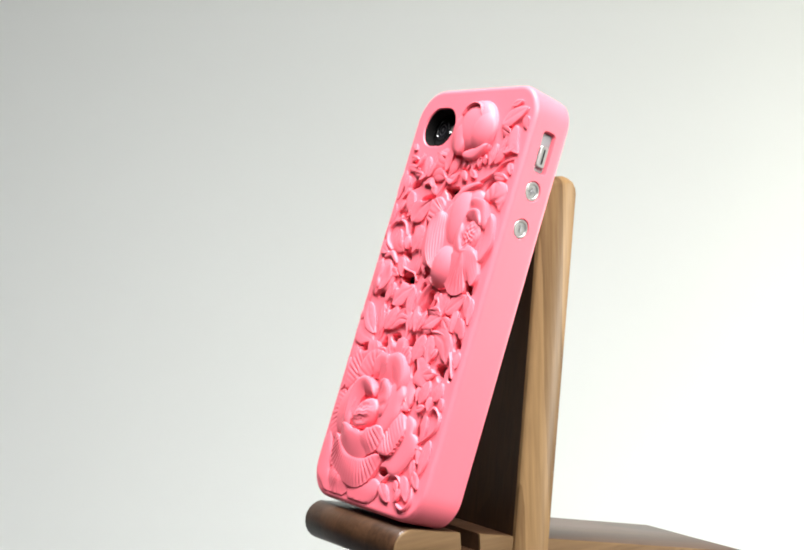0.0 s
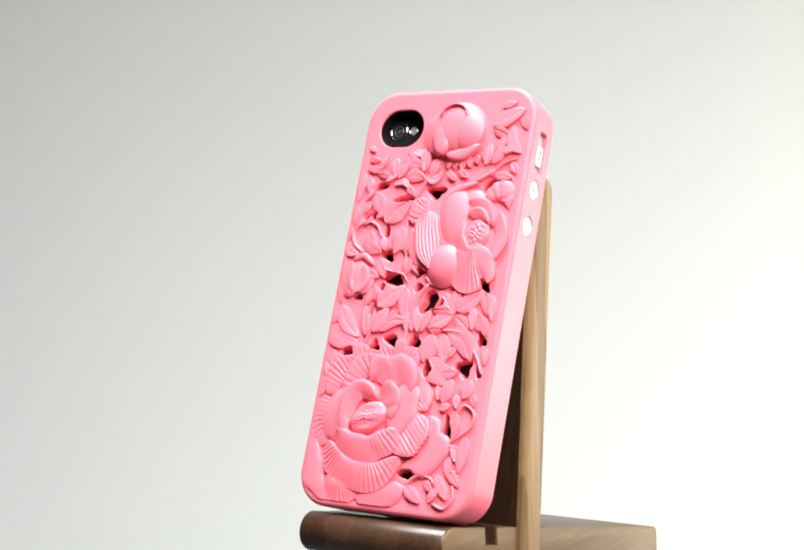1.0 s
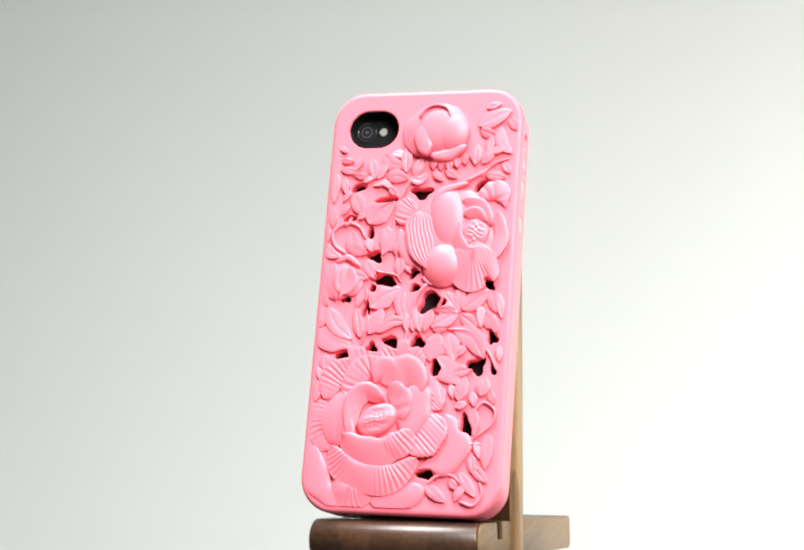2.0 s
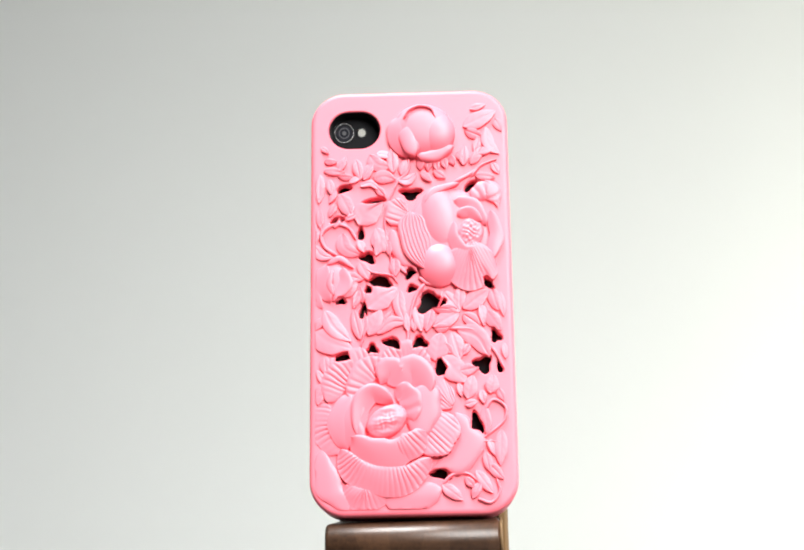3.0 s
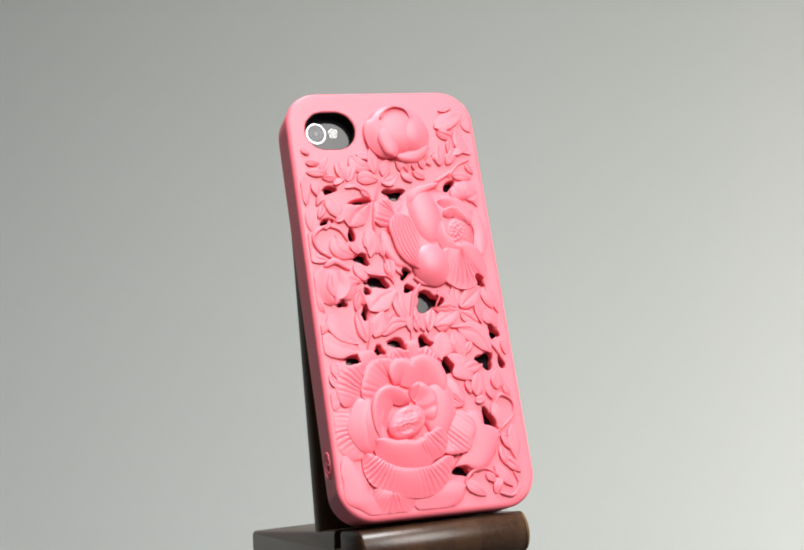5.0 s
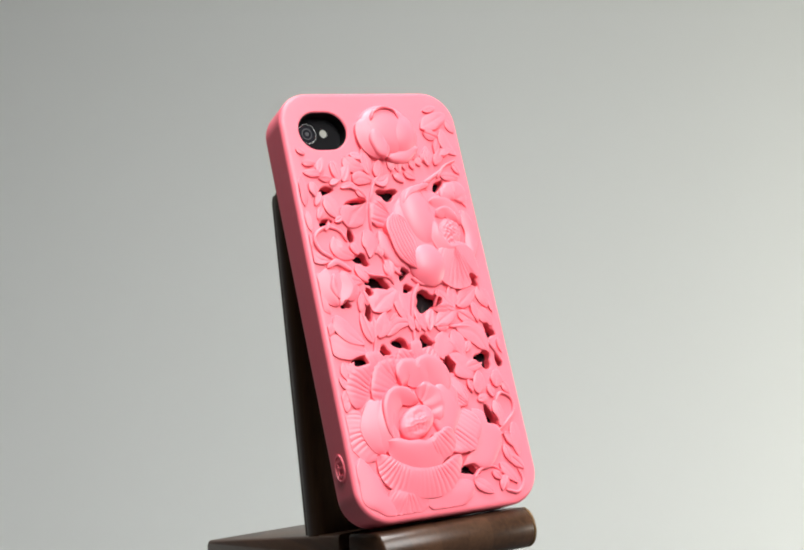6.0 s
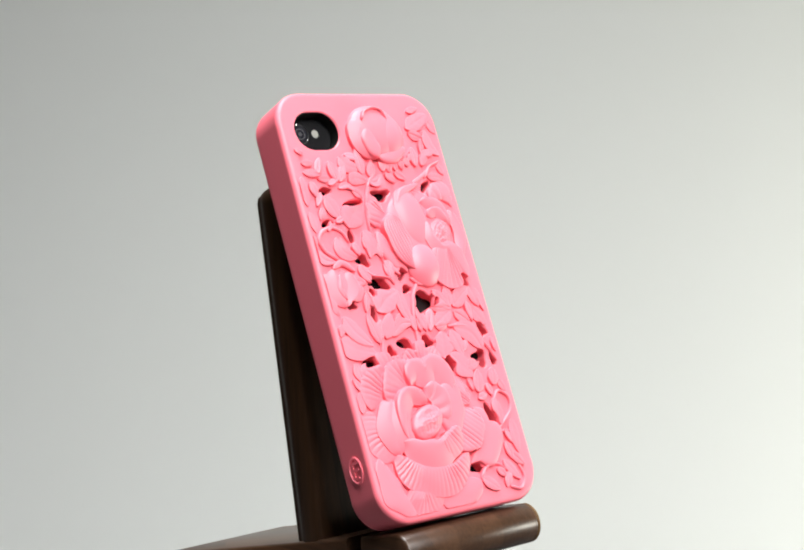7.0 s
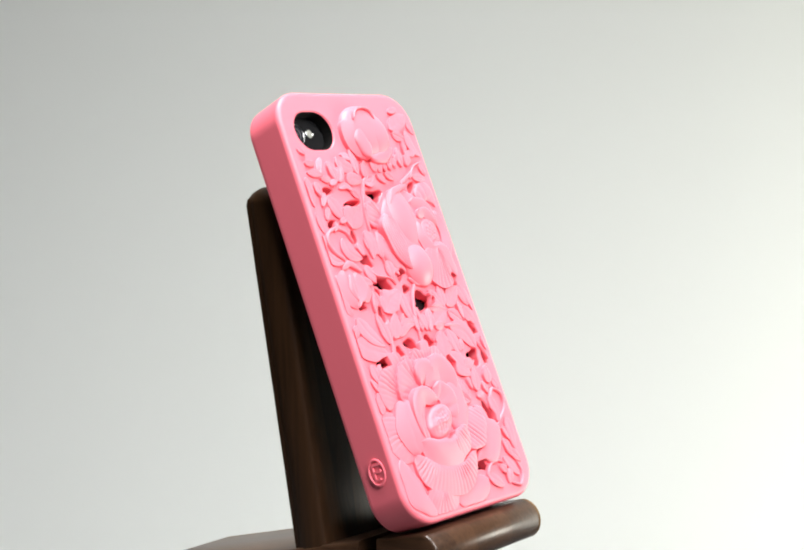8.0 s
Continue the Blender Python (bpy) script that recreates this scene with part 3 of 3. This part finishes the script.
    leaf(root, ((-19.7, 54.2), (-18.2, 46.8)), 3.1)
    leaf(root, ((-17.1, 46.8), (-14.2, 53.0)), 2.9)
    leaf(root, ((-31.4, 59.0), (-28.8, 56.7)), 1.7)
    leaf(root, ((-30.4, 53.8), (-26.0, 53.3)), 2.0)
    leaf(root, ((-30.6, 50.5), (-23.5, 49.6)), 2.4)
    leaf(root, ((-25.5, 50.0), (-23.0, 55.4)), 2.2)
    leaf(root, ((-20.9, 47.7), (-25.6, 48.2)), 2.0)
    leaf(root, ((-31.7, 49.1), (-32.1, 38.9)), 2.9)
    leaf(root, ((-32.2, 37.1), (-31.6, 29.9)), 2.2)
    leaf(root, ((-28.8, 47.2), (-27.8, 41.7)), 2.6)
    leaf(root, ((-26.0, 43.4), (-28.7, 38.8)), 2.0)
    leaf(root, ((-18.3, 44.6), (-14.8, 45.6), (-11.6, 43.0)), 2.2)
    leaf(root, ((-18.7, 30.9), (-15.6, 35.5), (-10.5, 38.9)), 7.8)
    leaf(root, ((-24.8, 41.6), (-21.2, 33.9)), 4.4)
    leaf(root, ((-26.4, 38.4), (-28.7, 34.1)), 2.2)
    leaf(root, ((-23.0, 32.8), (-19.1, 34.9)), 1.9)
    leaf(root, ((-13.1, 28.5), (-10.3, 21.3)), 5.1)
    leaf(root, ((-24.4, 27.9), (-23.4, 22.9), (-18.5, 20.2)), 4.4)
    leaf(root, ((-33.5, 24.0), (-31.4, 20.7), (-27.4, 19.5)), 3.1)
    leaf(root, ((-7.0, 19.0), (-6.9, 12.6)), 3.4)
    leaf(root, ((-4.8, 17.5), (-2.8, 13.2)), 2.2)
    leaf(root, ((-18.7, 18.1), (-15.5, 11.6)), 3.4)
    leaf(root, ((-24.1, 13.7), (-17.5, 11.7)), 2.9)
    leaf(root, ((-24.0, 6.0), (-19.5, 11.7)), 3.7)
    leaf(root, ((-18.7, 9.2), (-17.5, 3.6)), 2.0)
    leaf(root, ((-15.9, 1.8), (-11.5, 6.1), (-6.2, 8.4)), 7.8)
    leaf(root, ((-5.6, 8.0), (-5.7, 2.7), (-3.8, -2.9)), 3.7)
    leaf(root, ((-30.1, 1.4), (-27.1, -4.3), (-21.5, -9.0)), 5.1)
    leaf(root, ((-33.2, -5.7), (-28.5, -9.3), (-21.1, -11.8)), 7.2)
    leaf(root, ((-18.5, -8.5), (-20.7, 1.7)), 3.2)
    leaf(root, ((-17.3, -7.1), (-17.0, 1.1)), 2.2)
    leaf(root, ((-15.7, -7.2), (-11.6, 1.3)), 4.4)
    leaf(root, ((-12.9, -6.7), (-8.6, -3.1), (-3.2, -3.0)), 3.7)
    leaf(root, ((-10.7, -4.0), (-7.6, 0.7)), 2.4)
    leaf(root, ((-0.3, 2.1), (1.6, -6.3)), 3.4)
    leaf(root, ((5.0, 1.2), (3.0, -6.4)), 3.2)
    leaf(root, ((14.2, 0.1), (8.4, 7.4)), 4.4)
    leaf(root, ((13.9, 1.2), (14.4, 8.9)), 3.7)
    leaf(root, ((15.3, 1.1), (23.6, 7.4)), 5.1)
    leaf(root, ((13.8, 0.1), (5.2, -4.7)), 4.8)
    leaf(root, ((15.1, -0.7), (20.6, -4.8)), 3.7)
    leaf(root, ((13.2, 0.8), (5.1, 1.5)), 3.1)
    leaf(root, ((24.6, 7.7), (26.6, 0.2)), 3.7)
    leaf(root, ((23.1, 0.0), (27.3, -6.5)), 4.1)
    leaf(root, ((27.3, 6.6), (28.5, -1.6)), 2.2)
    leaf(root, ((5.8, -16.2), (7.7, -6.9)), 6.5)
    leaf(root, ((13.2, -6.2), (19.5, -8.5), (23.2, -15.3)), 6.1)
    leaf(root, ((11.4, -6.8), (13.9, -15.9)), 4.8)
    leaf(root, ((7.9, -14.9), (15.6, -23.5)), 6.8)
    leaf(root, ((12.9, -20.0), (19.8, -18.6)), 3.4)
    leaf(root, ((16.0, -29.0), (17.8, -21.2)), 4.1)
    leaf(root, ((23.3, -27.3), (24.6, -21.2)), 3.9)
    leaf(root, ((-30.2, -14.0), (-29.3, -20.5)), 3.4)
    leaf(root, ((-26.6, -14.2), (-28.9, -19.2)), 2.4)
    leaf(root, ((-32.5, -18.6), (-29.9, -23.8)), 2.0)
    leaf(root, ((-30.2, -22.8), (-32.8, -27.7)), 2.9)
    leaf(root, ((21.2, -31.6), (21.9, -40.8)), 3.1)
    leaf(root, ((26.4, -39.4), (25.8, -50.7)), 3.7)
    leaf(root, ((22.2, -50.1), (26.7, -55.0)), 2.9)
    leaf(root, ((18.0, -52.2), (23.2, -59.4)), 3.1)
    leaf(root, ((7.2, -56.5), (13.7, -61.4)), 3.4)
    leaf(root, ((11.9, -49.8), (20.7, -45.7)), 2.7)
    leaf(root, ((21.3, -46.4), (22.3, -52.5)), 2.6)
    leaf(root, ((-13.0, 29.6), (-11.6, 25.3), (-13.1, 20.0)), 4.4)
    leaf(root, ((-5.7, 46.8), (-2.3, 46.3), (0.4, 48.8)), 3.1)
    leaf(root, ((-12.6, 56.2), (-7.4, 55.0)), 2.7)
    leaf(root, ((15.1, -31.0), (19.0, -29.8)), 2.4)
    leaf(root, ((20.4, -26.2), (21.3, -30.6)), 2.4)
    leaf(root, ((13.2, -23.7), (14.1, -28.2)), 2.0)
    leaf(root, ((14.7, -45.4), (18.0, -41.9)), 2.6)
    leaf(root, ((25.9, -25.8), (27.5, -29.9)), 2.2)
    leaf(root, ((19.2, -56.2), (16.7, -61.0)), 2.6)
    leaf(root, ((14.7, -54.3), (17.4, -57.7)), 2.2)
    leaf(root, ((28.2, -10.7), (28.6, -15.9)), 2.0)
    leaf(root, ((-18.5, 8.2), (-20.6, 2.0)), 2.4)
    leaf(root, ((-30.9, -1.0), (-33.2, -5.0)), 2.4)
    leaf(root, ((-2.8, -6.1), (-3.6, 0.2)), 2.2)
    leaf(root, ((5.8, -5.5), (10.9, -5.0)), 2.6)
    leaf(root, ((21.3, 2.6), (21.9, -4.8)), 2.6)
    leaf(root, ((9.7, 7.3), (6.8, 1.5)), 2.6)
    leaf(root, ((21.3, 55.3), (27.0, 57.4)), 2.4)
    leaf(root, ((26.1, 51.8), (28.2, 48.0)), 2.2)
    leaf(root, ((22.1, 61.3), (20.4, 55.3)), 2.4)
    leaf(root, ((19.2, 71.6), (24.3, 73.0)), 2.2)
    leaf(root, ((23.0, 45.5), (25.7, 41.7)), 2.4)
    leaf(root, ((26.2, 42.8), (27.6, 36.2)), 2.2)
    leaf(root, ((-32.8, 29.3), (-33.8, 24.0)), 1.9)
    leaf(root, ((-18.8, 25.5), (-17.1, 21.2)), 2.6)
    leaf(root, ((-25.0, 33.6), (-27.0, 30.1)), 1.9)
    leaf(root, ((-9.3, 25.2), (-8.7, 19.8)), 2.2)
    leaf(root, ((-22.0, 45.9), (-18.1, 47.9)), 1.9)
    leaf(root, ((-12.9, 44.1), (-10.0, 40.7)), 2.2)
    leaf(root, ((5.9, -32.8), (8.1, -34.0)), 2.0)
    leaf(root, ((-31.4, -26.1), (-32.3, -30.0)), 2.2)
    leaf(root, ((22.4, -42.1), (24.2, -47.3)), 2.2)
    leaf(root, ((11.1, -14.0), (8.7, -10.5)), 2.6)
    leaf(root, ((16.8, -10.8), (14.8, -14.5)), 2.2)
    leaf(root, ((-0.7, -6.2), (-1.4, -1.7)), 1.7)
    stem(root, ((-2.2, 54.5), (-2.3, 49.7), (-5.8, 45.7), (-8.8, 39.2)), 1.5)
    stem(root, ((13.4, 45.3), (17.9, 47.7), (21.6, 50.0)), 1.5)
    stem(root, ((18.9, 47.0), (22.5, 51.1), (27.7, 53.2)), 1.0)
    stem(root, ((-26.3, 20.5), (-30.2, 23.5), (-31.2, 28.1), (-26.9, 31.2), (-22.2, 29.9), (-19.8, 25.9)), 1.5)
    stem(root, ((-8.8, 39.2), (-10.2, 30.6), (-8.6, 21.2), (-7.6, 12.6)), 1.0)
    stem(root, ((-16.8, 15.9), (-14.3, 14.2), (-8.2, 13.0), (-6.1, 10.5)), 1.0)
    stem(root, ((2.8, 10.1), (-0.4, 5.3), (-2.5, -3.3), (-3.4, -13.6)), 1.5)
    stem(root, ((-17.0, -2.7), (-16.9, -6.1), (-19.1, -12.9)), 1.0)
    stem(root, ((0.9, 12.3), (3.5, 10.1), (7.2, 9.2)), 1.5)
    stem(root, ((10.9, -5.4), (19.0, -6.4), (24.8, -13.0), (28.0, -19.0)), 1.4)
    stem(root, ((21.0, -33.0), (24.1, -29.4), (27.9, -31.7), (27.5, -36.0), (23.3, -39.8), (19.0, -42.6)), 1.2)
    stem(root, ((7.2, -56.5), (10.5, -53.4), (15.2, -53.0), (18.9, -55.9)), 1.2)
    stem(root, ((18.4, -61.1), (22.6, -62.3), (25.3, -58.9), (24.4, -54.6)), 1.2)
    stem(root, ((10.4, -50.7), (16.1, -47.4), (20.6, -43.0), (27.3, -43.4)), 0.9)

    # black lining of the camera opening
    bm = bmesh.new()
    rings = [[F(u, v, n) for u, v in inset_pts(CAMERA_OPENING, d)] for n, d in ((N_FRONT - 0.5, 0.02), (N_FRONT - 0.35, 0.2), (-3.0, 0.6), (-3.2, 0.3), (-3.2, 0.02))]
    vs = loft(bm, rings, close=False)
    bridge(bm, vs[-1], vs[0])
    part("opening_lining", bm, BLACK, root, "black lining of the camera opening")

    # round mark on the side wall, drawn as plain bars
    bm = bmesh.new()
    rings = []
    for r, u in ((4.5, -0.1), (4.4, 0.45), (4.1, 0.55), (3.7, 0.5), (3.5, 0.12), (0.01, 0.12)):
        rings.append([F(CU0 + 0.3 - u, -46.0 + r * math.cos(a), -6.1 + 0.78 * r * math.sin(a)) for a in [2 * math.pi * i / 32 for i in range(32)]])
    loft(bm, rings)
    mark = part("round_mark", bm, PINK, root, "moulded round mark with plain bars", smooth=30)
    for v0, v1, n0, n1 in ((-48.6, -43.3, -7.6, -6.9), (-44.0, -43.2, -6.9, -4.2), (-46.2, -45.4, -6.9, -4.2), (-48.6, -47.8, -6.9, -5.0)):
        bm = bmesh.new()
        loft(bm, [[F(CU0 + 0.3 - u, v, n) for v, n in ((v0, n0), (v1, n0), (v1, n1), (v0, n1))] for u in (-0.2, 0.5)])
        part("bar", bm, PINK, mark)
    tagged(root, "pink plastic phone case with pierced rose relief on a wooden stand", "phone case")
    return root


case = make_case()


# ---- the phone inside the case ----
def disc(u, v, n0, n1, r, squash=1.0, seg=40, soft=0.15):
    bm = bmesh.new()
    rings = []
    for n, q in ((n0, r), (n1 - soft, r), (n1, r - soft)):
        rings.append([F(u + q * math.cos(a), v + squash * q * math.sin(a), n) for a in [2 * math.pi * i / seg for i in range(seg)]])
    loft(bm, rings)
    return bm


def ring_mesh(u, v, n0, n1, r0, r1, squash=1.0, seg=40):
    bm = bmesh.new()
    rings = []
    for n, q in ((n0, r1), (n1 - 0.1, r1), (n1, r1 - 0.12), (n1, r0 + 0.12), (n1 - 0.1, r0), (n0, r0)):
        rings.append([F(u + q * math.cos(a), v + squash * q * math.sin(a), n) for a in [2 * math.pi * i / seg for i in range(seg)]])
    vs = loft(bm, rings, close=False)
    bridge(bm, vs[-1], vs[0])
    return bm


def side_disc(v, n, r, u0, u1, dent=0.0, seg=32):
    bm = bmesh.new()
    rings = []
    for u, q in ((u0, r), (u1 - 0.2, r), (u1, r - 0.25), (u1, r - 0.7), (u1 - dent, r - 1.0)):
        rings.append([F(u, v + q * math.cos(a), n + 0.9 * q * math.sin(a)) for a in [2 * math.pi * i / seg for i in range(seg)]])
    loft(bm, rings)
    return bm


def make_phone():
    root = new("mobile_phone")
    PU0, PU1, PV0, PV1 = CU0 + 2.8, CU1 - 2.8, CV0 + 2.8, CV1 - 2.8
    outline = rounded_rect(PU0, PU1, PV0, PV1, 9.2, 10)
    bm = bmesh.new()
    loft(bm, [[F(u, v, n) for u, v in inset_pts(outline, d)] for n, d in ((-4.2, 0.4), (-3.6, 0.5), (-3.35, 0.8), (-3.3, 1.2))])
    part("back_glass", bm, GLASS, root, "glossy black back glass")
    bm = bmesh.new()
    loft(bm, [[F(u, v, n) for u, v in inset_pts(outline, d)] for n, d in ((-11.6, 0.2), (-11.4, 0), (-4.4, 0), (-4.2, 0.2))])
    band = part("metal_band", bm, STEEL, root, "steel band round the edge")
    lens = part("camera_lens", ring_mesh(-24.0, 65.9, -3.6, -3.05, 2.95, 3.45, 1.08), RING, root, "camera lens in a steel ring")
    part("lens_glass", disc(-24.0, 65.9, -3.7, -3.25, 2.85, 1.08), LENSG, lens, "dark lens glass")
    part("inner_ring", ring_mesh(-24.0, 65.9, -3.3, -3.18, 1.5, 1.9, 1.08), DIM, lens, "grey ring inside the lens")
    part("inner_lens", disc(-24.0, 65.9, -3.3, -3.2, 0.8, 1.08), DIM, lens)
    flash = part("flash", disc(-18.0, 65.9, -3.6, -3.2, 1.35, 1.08), FLASH, root, "small round flash")
    part("flash_ring", ring_mesh(-18.0, 65.9, -3.6, -3.15, 1.35, 1.65, 1.08), RING, flash)
    # mute switch in its recess and the two round volume buttons
    bm = bmesh.new()
    loft(bm, [[F(u, v, n) for v, n in inset_pts(rounded_rect(51.6, 64.6, -9.3, -4.7, 1.2, 6), d)] for u, d in ((CU1 - 2.4, 0), (CU1 - 1.9, 0), (CU1 - 1.7, 0.25))])
    switch = part("mute_switch", bm, GREY, root, "steel mute switch in its recess")
    bm = bmesh.new()
    loft(bm, [[F(u, v, n) for v, n in inset_pts(rounded_rect(53.2, 60.4, -8.6, -5.3, 0.9, 6), d)] for u, d in ((CU1 - 2.0, 0), (CU1 - 0.9, 0), (CU1 - 0.6, 0.35))])
    part("slider", bm, STEEL, switch, "bright steel slider")
    bm = bmesh.new()
    loft(bm, [[F(u, v, n) for v, n in ((54.4, -7.3), (59.3, -7.3), (59.3, -6.7), (54.4, -6.7))] for u in (CU1 - 1.2, CU1 - 0.55)])
    part("groove", bm, BLACK, switch, "dark groove along the slider")
    for v, n, sign in ((45.1, -6.7, "plus"), (32.5, -6.4, "minus")):
        button = part("volume_button", side_disc(v, n, 3.15, CU1 - 2.4, CU1 - 0.55, 0.25), STEEL, root, "round steel volume button")
        bars = [(1.1, 0.28)] + ([(0.28, 1.1)] if sign == "plus" else [])
        for hv, hn in bars:
            bm = bmesh.new()
            loft(bm, [[F(u, v + a * hv, n + b * hn) for a, b in ((-1, -1), (1, -1), (1, 1), (-1, 1))] for u in (CU1 - 1.0, CU1 - 0.62)])
            part(sign + "_sign", bm, GREY, button)
    tagged(root, "black glass phone with steel edge inside the pink case", "mobile phone")
    return root


phone = make_phone()


def motions():
    rows = [(t, pose(0, 0, 0, 0, 0, a)) for t, a in TURN]
    for thing in (stand, case, phone):
        walk(thing, rows)


motions()
